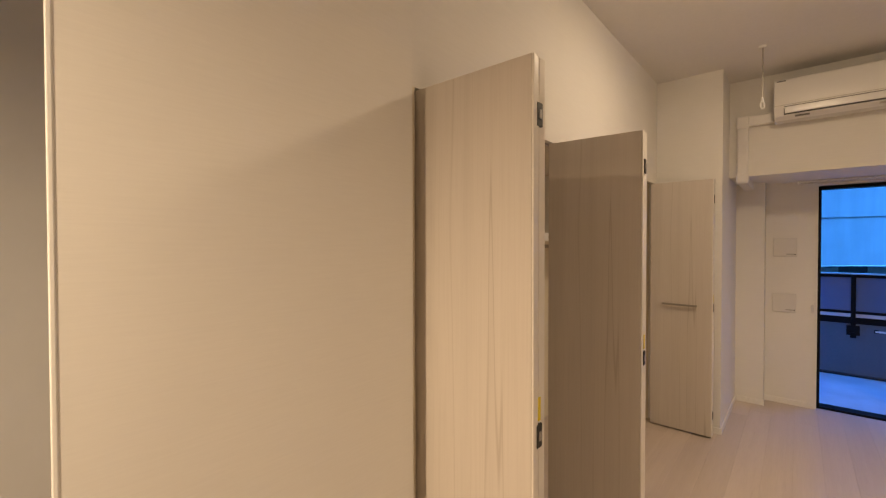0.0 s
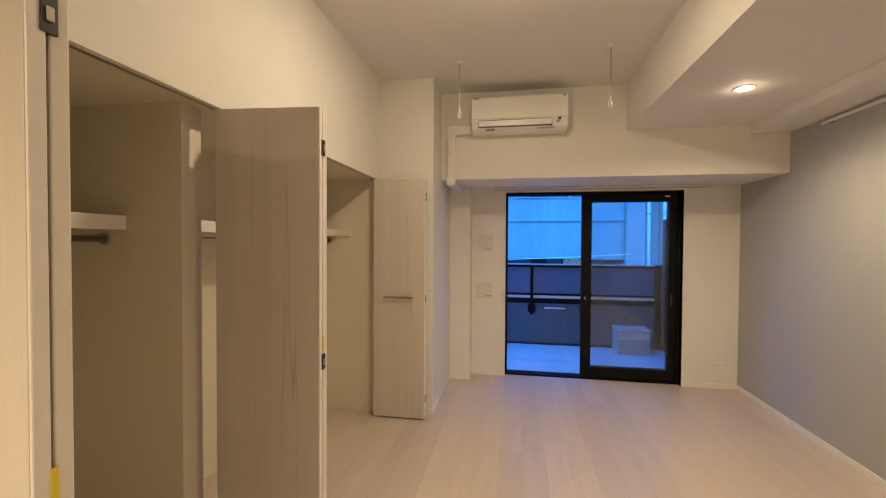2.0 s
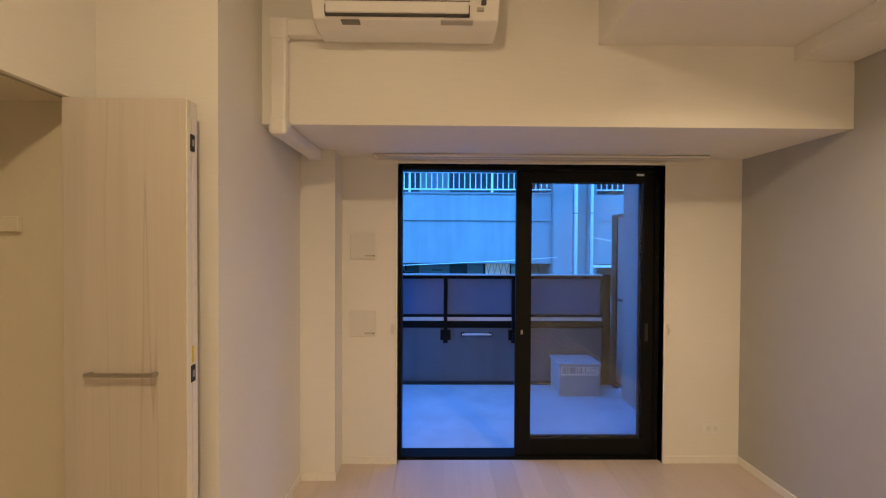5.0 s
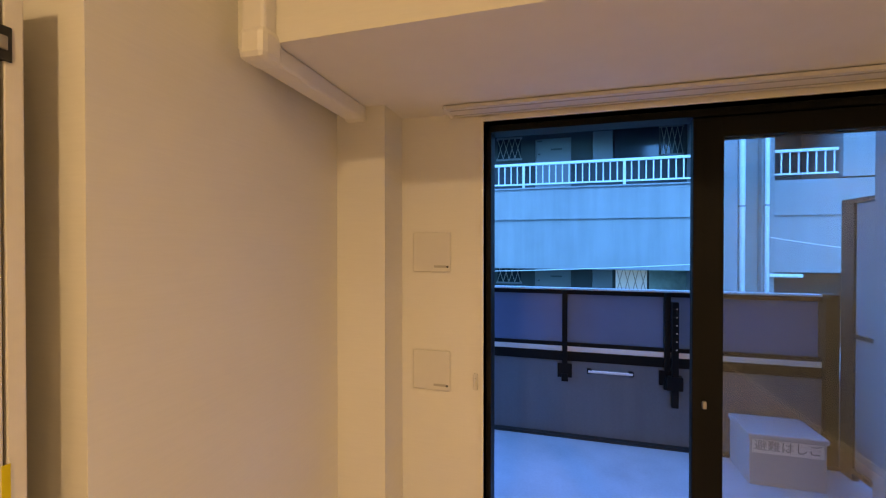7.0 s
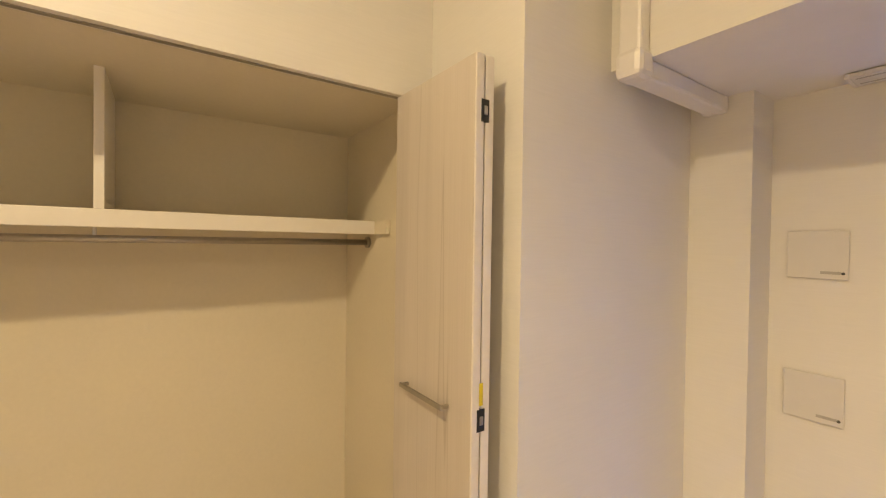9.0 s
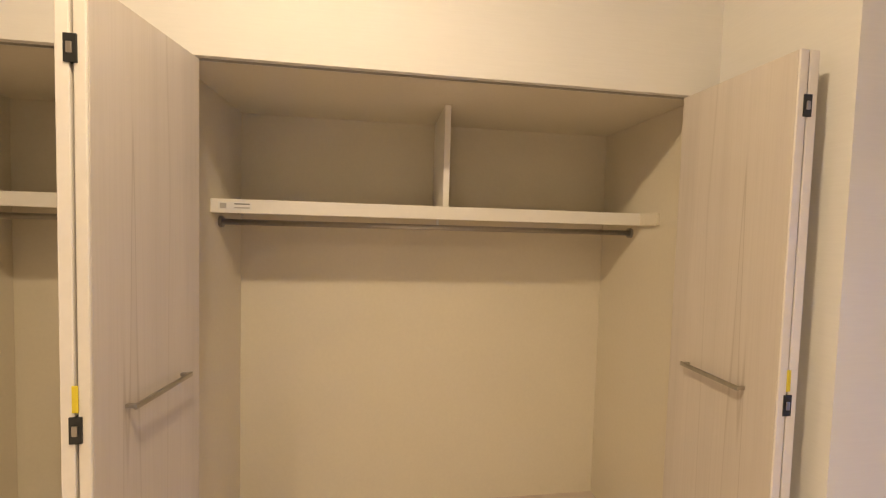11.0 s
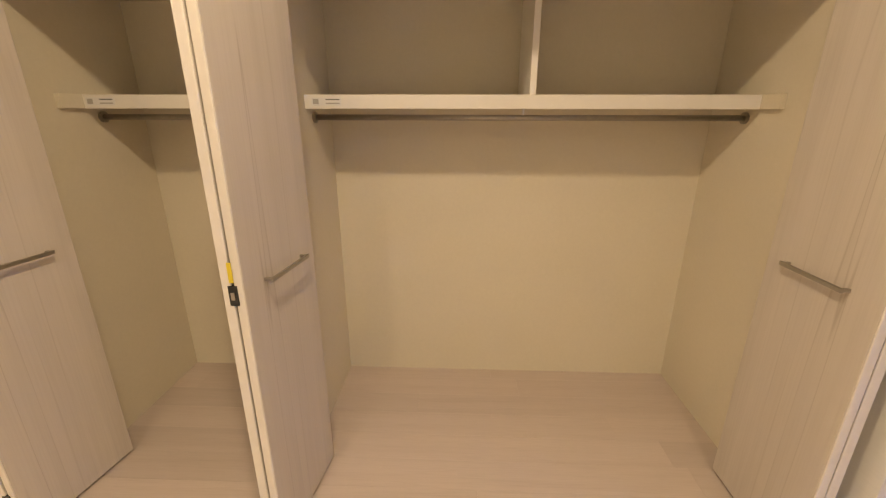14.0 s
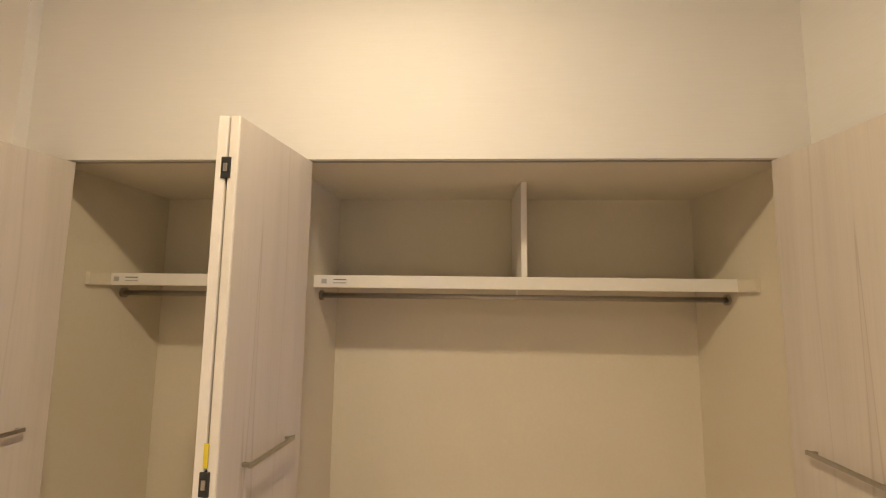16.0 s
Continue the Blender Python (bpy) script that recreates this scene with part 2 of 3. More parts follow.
structure("wall_fascia", boxes((-0.54, FASCIA, 2.60, 5.50, HEAD, CEIL), (-0.54, FASCIA, 5.50, 5.60, 0, CEIL)), M_WALL, "white papered wall above the closet openings")
structure("wall_closet_back", boxes((-1.33, BACK, 2.60, 5.50, 0, 2.05)), M_CLOSET, "cream lined back wall of the closets")
structure("wall_closet_partition", boxes((BACK, -0.60, 3.53, 3.63, 0, 1.982)), M_CLOSET, "cream partition between the two closets")
structure("wall_closet_start", boxes((BACK, -0.54, 2.60, 2.66, 0, 1.982), (-0.54, FASCIA, 2.60, 2.66, 0, HEAD)), M_CLOSET, "cream lined side wall of the narrow closet")
structure("ceiling_closet", boxes((BACK, -0.54, 2.60, 5.50, 1.982, 2.05)), M_CLOSET, "cream lined closet ceiling", "ceiling")
structure("wall_west", boxes((-0.50, -0.44, 1.83, 2.60, 0, CEIL)), M_WALL, "white papered wall beside the closet")
structure("wall_hall_north", boxes((-1.72, -0.60, 2.45, 2.60, 0, 2.42)), M_WALL, "white papered hall wall")
structure("wall_hall_west", boxes((-1.72, -1.60, SOUTH, 2.45, 0, 2.42)), M_GREY, "grey papered hall wall")
structure("wall_south", boxes((-1.72, 3.02, SOUTH - 0.12, SOUTH, 0, CEIL)), M_WALL, "white papered wall at the back of the room")
structure("ceiling_hall", boxes((-1.72, -0.60, SOUTH, 2.60, 2.42, 2.6), (-0.60, 1.578, SOUTH, 1.40, 2.42, CEIL)), M_CEIL, "low white hall ceiling", "ceiling")
structure("wall_hall_header", boxes((-0.60, -0.44, 1.40, 1.83, 2.42, CEIL)), M_WALL, "white papered header above the hall opening")
structure("ceiling", boxes((-0.6, 3.02, SOUTH - 0.12, NORTH + 0.22, CEIL, CEIL + 0.15)), M_CEIL, "white papered room ceiling", "ceiling")
structure("ceiling_beam", boxes((-0.03, EAST, 5.93, NORTH, 2.026, CEIL)), M_WALL, "deep white papered beam above the window", "beam")
structure("ceiling_soffit", boxes((1.578, 2.53, SOUTH, 5.93, 2.42, CEIL)), M_CEIL, "lowered white ceiling soffit along the grey wall", "soffit")
structure("ceiling_soffit_edge", boxes((2.53, EAST, SOUTH, 5.93, 2.35, CEIL)), M_CEIL, "small white boxed beam along the grey wall", "beam")
structure("trim_corner", boxes((-0.450, -0.4385, 1.824, 1.832, 0, CEIL), bevel=0.002), M_PLASTIC, "thin white plastic corner bead", "trim")
structure("floor", boxes((-1.72, 3.02, SOUTH - 0.12, NORTH + 0.05, -0.15, -0.006)), M_JOINT, "pale bleached oak plank floor", "floor")
structure("baseboard_east", boxes((EAST - 0.009, EAST, SOUTH, NORTH, 0, 0.05), bevel=0.002), M_TRIM, "low white skirting board", "baseboard")
structure("baseboard_north", boxes((WX1 + 0.01, EAST - 0.009, NORTH - 0.008, NORTH, 0, 0.05), (0.182, WX0 - 0.01, NORTH - 0.008, NORTH, 0, 0.05), bevel=0.002), M_TRIM, "low white skirting board", "baseboard")
structure("baseboard_column", boxes((-0.03, -0.022, 5.527, 6.47, 0, 0.05), (-0.49, -0.03, 5.527, 5.535, 0, 0.05), (-0.022, 0.19, 6.462, 6.47, 0, 0.05), bevel=0.002), M_TRIM, "low white skirting board", "baseboard")
structure("baseboard_west", boxes((-0.44, -0.432, 1.84, 2.60, 0, 0.05), bevel=0.002), M_TRIM, "low white skirting board", "baseboard")
structure("trim_closet_head", boxes((-0.528, -0.512, 2.66, 5.50, HEAD - 0.003, HEAD), bevel=0.001), M_STEEL, "dark metal door track under the closet head", "trim")


# ---- window ----
def window():
    w = structure("window_1", boxes((WX0, WX0 + 0.022, 6.722, 6.822, 0.0, WTOP), (WX1 - 0.03, WX1, 6.722, 6.822, 0.0, WTOP), (WX0, WX1, 6.722, 6.822, WTOP - 0.028, WTOP), (WX0, WX1, 6.722, 6.842, -0.02, 0.014)), M_BLACK, "black aluminium sliding balcony window, one half open", "window")
    part("window_reveal", boxes((WX0 - 0.012, WX0, NORTH - 0.008, 6.722, 0, WTOP), (WX1, WX1 + 0.012, NORTH - 0.008, 6.722, 0, WTOP), (WX0 - 0.012, WX1 + 0.012, NORTH - 0.008, 6.722, WTOP, WTOP + 0.014)), M_TRIM, w, "white window lining")
    for k, (y, x0, x1) in enumerate(((6.737, 1.342, 2.284), (6.780, 1.355, 2.284))):
        s = part("sash", boxes((x0, x0 + 0.105 - 0.03 * k, y, y + 0.034, 0.016, WTOP - 0.03), (x1 - 0.075, x1, y, y + 0.034, 0.016, WTOP - 0.03), (x0 + 0.075, x1 - 0.07, y + 0.002, y + 0.032, WTOP - 0.105, WTOP - 0.03), (x0 + 0.075, x1 - 0.07, y + 0.002, y + 0.032, 0.016, 0.125), bevel=0.003), M_BLACK, w)
        g = part("pane", boxes((x0 + 0.07, x1 - 0.07, y + 0.014, y + 0.020, 0.12, WTOP - 0.1)), M_GLASS, s, "clear glass pane")
        g.visible_shadow = False
        if k == 0:
            part("finger_pull", boxes((2.225, 2.245, y - 0.006, y + 0.001, 0.80, 0.92), bevel=0.003), M_BLACKPLATE, s)
            part("lock", boxes((1.375, 1.39, y - 0.012, y + 0.001, 0.845, 0.875), bevel=0.004), M_STEEL, s, "small steel crescent lock")
            part("label", boxes((2.16, 2.21, y - 0.002, y + 0.001, 1.925, 1.94)), M_PLASTIC, s, "small white sticker")
    return w


window()

# ---- closet fittings ----
def closet_shelf(y0, y1, posts, cleats):
    t = thing("closet_shelf", "cream laminated closet shelf with a hanging rail", "shelf", (-1.0, (y0 + y1) / 2, 1.5), "closet shelves")
    o = t.location.copy()

    def loc(x0, x1, a, b, z0, z1):
        return (x0 - o.x, x1 - o.x, a - o.y, b - o.y, z0 - o.z, z1 - o.z)

    part("board", boxes(loc(BACK, -0.865, y0, y1, 1.525, 1.553), bevel=0.001), M_SHELF, t)
    part("front_rail", boxes(loc(-0.865, -0.845, y0, y1, 1.497, 1.553), bevel=0.002), M_SHELF, t)
    r = part("hanging_rail", rod((-0.945 - o.x, y0 + 0.004 - o.y, 1.462 - o.z), (-0.945 - o.x, y1 - 0.004 - o.y, 1.462 - o.z), 0.0125, 16), M_STEEL, t, "brushed metal hanging rail", True)
    for yy in (y0, y1 - 0.012):
        part("socket", rod((-0.945 - o.x, yy - o.y, 1.462 - o.z), (-0.945 - o.x, yy + 0.012 - o.y, 1.462 - o.z), 0.024, 20), M_STEEL, r)
    part("label", boxes(loc(-0.8455, -0.8435, y0 + 0.03, y0 + 0.155, 1.510, 1.541)), M_PLASTIC, t, "small printed paper label")
    part("print", boxes(loc(-0.8440, -0.8430, y0 + 0.036, y0 + 0.06, 1.515, 1.536)), M_PALEINK, t)
    part("print", boxes(loc(-0.8440, -0.8430, y0 + 0.09, y0 + 0.148, 1.531, 1.536)), M_LETTER, t)
    part("print", boxes(loc(-0.8440, -0.8430, y0 + 0.09, y0 + 0.148, 1.516, 1.521)), M_PALEINK, t)
    for a, b in cleats:
        part("cleat", boxes(loc(-0.845, -0.735, a, b, 1.497, 1.553), bevel=0.002), M_CLOSET, t, "cream support cleat on the side wall")
    for yy in posts:
        part("upright", boxes(loc(BACK, -0.845, yy - 0.013, yy + 0.013, 1.553, 1.982), bevel=0.001), M_SHELF, t, "cream upright divider")
        part("bracket", rod((-0.945 - o.x, yy - 0.02 - o.y, 1.525 - o.z), (-0.945 - o.x, yy - 0.02 - o.y, 1.455 - o.z), 0.006), M_PLASTIC, t)
    return t


closet_shelf(3.63, 5.50, (4.572,), ((5.48, 5.50),))
closet_shelf(2.66, 3.53, (), ((2.66, 2.68),))


def bifold(name_label, root, y_pivot_a, y_hinge, y_pivot_b, handle_on_b, x_out):
    """Two leaves folded together; the hinge edge stands out into the room at x = -0.08."""
    t = thing("bifold_door", name_label, "door", root, "closet doors")
    x_in, z0, z1, th = -0.50, 0.012, HEAD - 0.008, 0.028

    def leaf(ya, yb, side):
        d = Vector((x_out - x_in, yb - ya, 0))
        ang = math.atan2(d.y, d.x)
        length = d.length
        lo, hi = (-th, 0.0) if side > 0 else (0.0, th)
        m = Matrix.Translation(Vector((x_in, ya, 0)) - Vector(root)) @ Matrix.Rotation(ang, 4, "Z")
        lf = part("leaf", boxes((0, length - 0.006, lo, hi, z0, z1), bevel=0.002), M_DOOR, t, "pale ash laminated leaf")
        lf.matrix_local = m
        part("edge_band", boxes((length - 0.006, length, lo, hi, z0, z1), bevel=0.003), M_EDGE, lf, "cream edge band")
        return lf, length, lo, hi

    a, la, alo, ahi = leaf(y_pivot_a, y_hinge[0], -1)
    b, lb, blo, bhi = leaf(y_pivot_b, y_hinge[1], 1)
    host, face, sgn, ln = (b, bhi, 1, lb) if handle_on_b else (a, alo, -1, la)
    h = bmesh.new()
    for x in (ln * 0.23, ln * 0.75):
        add_box(h, x - 0.005, x + 0.005, min(face, face + sgn * 0.03), max(face, face + sgn * 0.03), 0.995, 1.005, 0.001)
    add_box(h, ln * 0.23 - 0.008, ln * 0.75 + 0.008, min(face + sgn * 0.022, face + sgn * 0.031), max(face + sgn * 0.022, face + sgn * 0.031), 0.993, 1.007, 0.002)
    part("handle", h, M_STEEL, host, "slim brushed metal bar handle")
    ym = (y_hinge[0] + y_hinge[1]) / 2
    for z in (1.815, 0.99, 0.17):
        hg = part("hinge", boxes((x_out - 0.02 - root[0], x_out + 0.002 - root[0], ym - 0.013 - root[1], ym + 0.013 - root[1], z - 0.03, z + 0.03), bevel=0.001), M_BLACKPLATE, t, "black fold hinge")
        part("hinge_pin", boxes((x_out + 0.002 - root[0], x_out + 0.005 - root[0], ym - 0.006 - root[1], ym + 0.006 - root[1], z - 0.012, z + 0.012), bevel=0.002), M_STEEL, hg)
    part("sticker", boxes((x_out - 0.001 - root[0], x_out + 0.0012 - root[0], ym - 0.006 - root[1], ym + 0.006 - root[1], 1.03, 1.09)), M_YELLOW, t, "yellow warning sticker")
    return t


LABEL = "pale ash laminate bifold closet door, folded open"
bifold(LABEL + " beside the papered wall", (-0.3, 2.72, 0), 2.668, (2.673, 2.735), 2.800, True, -0.086)
bifold(LABEL + " between the two closets", (-0.3, 3.66, 0), 3.585, (3.618, 3.679), 3.732, True, -0.084)
bifold(LABEL + " against the column", (-0.3, 5.44, 0), 5.400, (5.402, 5.463), 5.490, False, -0.068)


# ---- air conditioner, pipe cover, hangers, lights ----
def air_conditioner():
    t = thing("air_conditioner", "white glossy wall-mounted air conditioner above the window", "air conditioner", (0.668, 5.93, 2.408))
    prof = [(0.0, 0.015), (-0.02, 0.0), (-0.13, 0.0), (-0.19, 0.018), (-0.208, 0.055), (-0.226, 0.085)]
    for i in range(9):
        a = i / 8
        prof.append((-0.230 + 0.014 * a * a, 0.10 + 0.172 * a))
    prof += [(-0.206, 0.287), (-0.18, 0.294), (0.0, 0.294)]
    body = part("body", prism(prof, "x", -0.402, 0.402), M_PLASTIC, t)
    bev = body.modifiers.new("round", "BEVEL")
    bev.width, bev.segments, bev.angle_limit = 0.008, 3, radians(40)
    flap = part("flap", boxes((-0.34, 0.27, -0.2235, -0.19, 0.032, 0.079), bevel=0.005), M_PLASTIC, t, "closed white louvre flap")
    part("flap_gap", boxes((-0.344, 0.274, -0.214, -0.19, 0.027, 0.033), (-0.344, 0.274, -0.2245, -0.19, 0.079, 0.083), (-0.344, -0.340, -0.216, -0.19, 0.027, 0.082), (0.270, 0.274, -0.216, -0.19, 0.027, 0.082)), M_INK, flap, "dark gap round the flap")
    part("panel_seam", boxes((-0.403, 0.403, -0.229, -0.02, 0.090, 0.0925)), M_PALEINK, t)
    part("sensor", boxes((0.322, 0.344, -0.2285, -0.20, 0.068, 0.086), bevel=0.002), M_INK, t, "small black sensor window")
    part("print", boxes((0.305, 0.335, -0.2165, -0.20, 0.048, 0.060)), M_PALEINK, t)
    part("badge", boxes((-0.385, -0.335, -0.2205, -0.20, 0.268, 0.275)), M_LETTER, t, "small grey maker's mark")
    part("badge", boxes((0.362, 0.378, -0.2205, -0.20, 0.262, 0.276)), M_LETTER, t)
    part("print", boxes((-0.28, -0.20, -0.196, -0.15, 0.009, 0.014)), M_LETTER, t)
    part("print", boxes((0.15, 0.29, -0.196, -0.15, 0.010, 0.015)), M_PALEINK, t)
    part("intake_grille", boxes(*[(-0.38, 0.38, -0.17 + 0.02 * i, -0.163 + 0.02 * i, 0.294, 0.298) for i in range(8)]), M_PALEINK, t)
    return t


air_conditioner()


def pipe_cover():
    t = thing("pipe_cover", "white plastic pipe cover from air conditioner along the beam", "pipe cover", (0.06, 5.93, 2.0))
    o = t.location
    for nm, s in (("horizontal_run", (0.10, 0.30, 5.878, 5.93, 2.425, 2.505)), ("elbow", (0.022, 0.106, 5.872, 5.93, 2.41, 2.51)), ("vertical_run", (0.027, 0.100, 5.876, 5.93, 2.02, 2.415)), ("corner", (0.021, 0.106, 5.866, 5.95, 1.963, 2.05)), ("ceiling_run", (0.026, 0.100, 5.94, 6.462, 1.967, 2.026)), ("end_cap", (0.022, 0.104, 6.43, 6.47, 1.963, 2.026))):
        part(nm, boxes((s[0] - o.x, s[1] - o.x, s[2] - o.y, s[3] - o.y, s[4] - o.z, s[5] - o.z), bevel=0.010 if nm != "corner" else 0.018), M_DUCT, t)
    return t


pipe_cover()


def drying_hanger(x, y):
    t = thing("drying_pole_hanger", "thin steel ceiling hanger with white plastic pole hook", "hanger", (x, y, CEIL), "pole hangers")
    part("ceiling_rose", rod((0, 0, -0.012), (0, 0, 0), 0.022, 20), M_PLASTIC, t)
    part("stem", rod((0, 0, -0.36), (0, 0, -0.01), 0.0045), M_STEEL, t)
    bm = bmesh.new()
    add_rod(bm, (0, 0, -0.375), (0, 0, -0.345), 0.008)
    for i in range(12):
        a0, a1 = math.pi * 2 * i / 12, math.pi * 2 * (i + 1) / 12
        add_rod(bm, (0.011 * math.sin(a0), 0, -0.397 + 0.024 * math.cos(a0)), (0.011 * math.sin(a1), 0, -0.397 + 0.024 * math.cos(a1)), 0.0055, 8)
    part("hook", bm, M_PLASTIC, t, "white plastic ring hook")
    return t


drying_hanger(0.222, 5.27)
drying_hanger(1.285, 5.18)


def downlight(x, y):
    t = thing("downlight", "recessed round warm white downlight, lit", "ceiling light", (x, y, 2.42), "downlights")
    bm = bmesh.new()
    n = 40
    rings = [[bm.verts.new((r * math.cos(2 * math.pi * i / n), r * math.sin(2 * math.pi * i / n), z)) for i in range(n)] for r, z in ((0.060, -0.001), (0.058, -0.006), (0.047, -0.006), (0.045, -0.002))]
    for p, q in zip(rings, rings[1:]):
        for i in range(n):
            bm.faces.new((p[i], p[(i + 1) % n], q[(i + 1) % n], q[i]))
    part("ring", bm, M_PLASTIC, t)
    part("diffuser", rod((0, 0, -0.004), (0, 0, -0.001), 0.0455, 40), M_GLOW, t, "glowing diffuser")


downlight(2.04, 5.02)
downlight(2.04, 3.26)
downlight(-0.1, 0.75)


def ceiling_disc(x, y):
    t = thing("ceiling_lamp", "flat round warm white ceiling lamp, lit", "ceiling light", (x, y, CEIL))
    part("housing", rod((0, 0, -0.03), (0, 0, 0), 0.105, 40), M_PLASTIC, t)
    part("diffuser", rod((0, 0, -0.05), (0, 0, -0.03), 0.095, 40), M_GLOW, t, "glowing diffuser")


ceiling_disc(0.56, 4.06)


# ---- wall fittings ----
def vent(x0, z0):
    t = thing("wall_vent", "square off-white flush wall vent cover", "vent", (x0, NORTH, z0), "wall vents")
    part("cover", boxes((0, 0.168, -0.012, -0.004, 0, 0.17), bevel=0.003), M_VENTP, t)
    part("base", boxes((0.004, 0.164, -0.004, 0.0, 0.004, 0.166)), M_PALEINK, t)
    part("label", boxes((0.095, 0.150, -0.0128, -0.011, 0.018, 0.028)), M_PALEINK, t)
    part("latch", rod((0.155, -0.0145, 0.022), (0.155, -0.011, 0.022), 0.005), M_INK, t)


vent(0.237, 1.355)
vent(0.235, 0.846)


def outlet(x0, z0):
    t = thing("wall_outlet", "white plastic wall outlet plate near the floor", "outlet", (x0, NORTH, z0))
    part("plate", boxes((0, 0.115, -0.007, 0, 0, 0.072), bevel=0.003), M_PLASTIC, t)
    for dx in (0.02, 0.065):
        part("socket_face", boxes((dx, dx + 0.03, -0.009, -0.006, 0.02, 0.052), bevel=0.001), M_VENTP, t)


outlet(2.585, 0.20)


def cleat(x, z):
    t = thing("cord_cleat", "small grey plastic catch on the window wall", "catch", (x, NORTH, z), "window catches")
    part("base", boxes((-0.009, 0.009, -0.01, 0, 0, 0.07), bevel=0.003), M_VENTP, t)
    part("knob", boxes((-0.006, 0.006, -0.022, -0.009, 0.02, 0.055), bevel=0.004), M_VENTP, t)


cleat(2.345, 0.86)
cleat(0.512, 0.86)


def curtain_rail():
    t = thing("curtain_rail", "slim white double curtain rail flush under the beam", "curtain rail", (1.465, 6.60, 2.026))
    part("base_strip", boxes((-1.05, 1.055, -0.062, 0.056, -0.018, -0.004), bevel=0.001), M_VENTP, t)
    for x in (-0.85, 0.0, 0.85):
        part("bracket", boxes((x - 0.012, x + 0.012, -0.05, 0.05, -0.004, 0.0)), M_VENTP, t)
    for dy in (-0.05, 0.012):
        part("slot", boxes((-1.04, 1.045, dy + 0.009, dy + 0.017, -0.0195, -0.017)), M_PALEINK, t, "dark runner slot")
    for x0, x1 in ((-1.062, -1.05), (1.055, 1.067)):
        part("end_cap", boxes((x0, x1, -0.064, 0.058, -0.02, -0.003), bevel=0.002), M_TRIM, t)


curtain_rail()


def picture_rail():
    t = thing("picture_rail", "slim metal picture hanging rail high on the grey wall", "picture rail", (EAST, 3.0, 2.312))
    part("channel", boxes((-0.018, -0.001, -3.4, 2.57, -0.004, 0.016), bevel=0.002), M_TRIM, t)
    part("hook_slider", boxes((-0.02, -0.003, 2.46, 2.50, -0.014, -0.004), bevel=0.002), M_STEEL, t)


picture_rail()


# ---- balcony ----
BALC, PARA = -0.05, 8.38
structure("balcony_floor", boxes((-3.0, 2.70, 6.86, PARA, -0.25, BALC), (2.70, 4.2, 6.92, PARA, -0.25, BALC)), M_BALCFLOOR, "pale grey coated balcony floor", "floor")
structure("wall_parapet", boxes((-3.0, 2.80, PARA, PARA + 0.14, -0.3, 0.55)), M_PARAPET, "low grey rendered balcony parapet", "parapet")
structure("trim_gutter", boxes((-3.0, 2.70, PARA - 0.05, PARA, BALC - 0.01, BALC + 0.02)), M_BLACKPLATE, "dark gutter line at the foot of the parapet", "gutter")
# parapet render, darker than the column's, puts this wall's shade into its colour
structure("wall_side_balcony", boxes((2.73, 3.0, 6.92, 7.655, -0.3, 6.0)), M_PARAPET, "grey balcony side wall, its shade put into a darker render", "wall")
structure("wall_column_balcony", boxes((2.62, 3.2, 7.655, 7.955, -0.3, 6.0), bevel=0.008), M_COLUMN, "grey rendered balcony column", "column")
structure("wall_outer", boxes((-3.0, WX0 - 0.03, NORTH + 0.22, NORTH + 0.26, -0.3, 6.0), (WX1 + 0.03, 4.2, NORTH + 0.22, NORTH + 0.26, -0.3, 6.0), (WX0 - 0.03, WX1 + 0.03, NORTH + 0.22, NORTH + 0.26, WTOP + 0.05, 6.0), (WX0 - 0.03, WX1 + 0.03, NORTH + 0.22, NORTH + 0.26, -0.3, -0.05)), M_COLUMN, "grey rendered outer wall", "wall")


def railing():
    t = thing("balcony_railing", "black balcony railing with smoky infill panels", "railing", (0.0, PARA, 0.55))
    part("top_rail", boxes((-3.0, 2.66, 0.0, 0.06, 0.53, 0.565), bevel=0.006), M_BLACK, t)
    part("cap", boxes((-3.0, 2.66, -0.005, 0.065, 0.565, 0.58), bevel=0.003), M_TRIM, t, "pale aluminium cap strip")
    part("lower_rail", boxes((-3.0, 2.66, 0.0, 0.045, 0.115, 0.145), bevel=0.004), M_BLACK, t)
    part("sill_rail", boxes((-3.0, 2.66, -0.01, 0.06, 0.001, 0.075), bevel=0.004), M_BLACK, t)
    part("light_strip", boxes((-3.0, 2.66, 0.0, 0.05, 0.075, 0.115), bevel=0.002), M_TRIM, t, "pale flat strip between the rails")
    posts = [-2.0, -1.05, -0.08, 0.895, 1.63]
    for x in posts:
        part("post", boxes((x - 0.02, x + 0.02, -0.03, 0.03, -0.02, 0.565), bevel=0.004), M_BLACK, t)
        part("bracket", boxes((x - 0.055, x + 0.055, -0.02, 0.0, -0.13, -0.02), (x - 0.025, x + 0.025, -0.03, 0.0, -0.16, -0.10), bevel=0.004), M_BLACK, t)
    part("end_post", boxes((2.59, 2.67, -0.04, 0.07, -0.60, 0.585), bevel=0.004), M_BLACK, t)
    ends = posts + [2.595]
    for p, q in zip(ends, ends[1:]):
        part("infill_panel", boxes((p + 0.02, q - 0.02, 0.018, 0.026, 0.145, 0.53)), M_PANEL, t, "smoky infill panel")
    return t


railing()


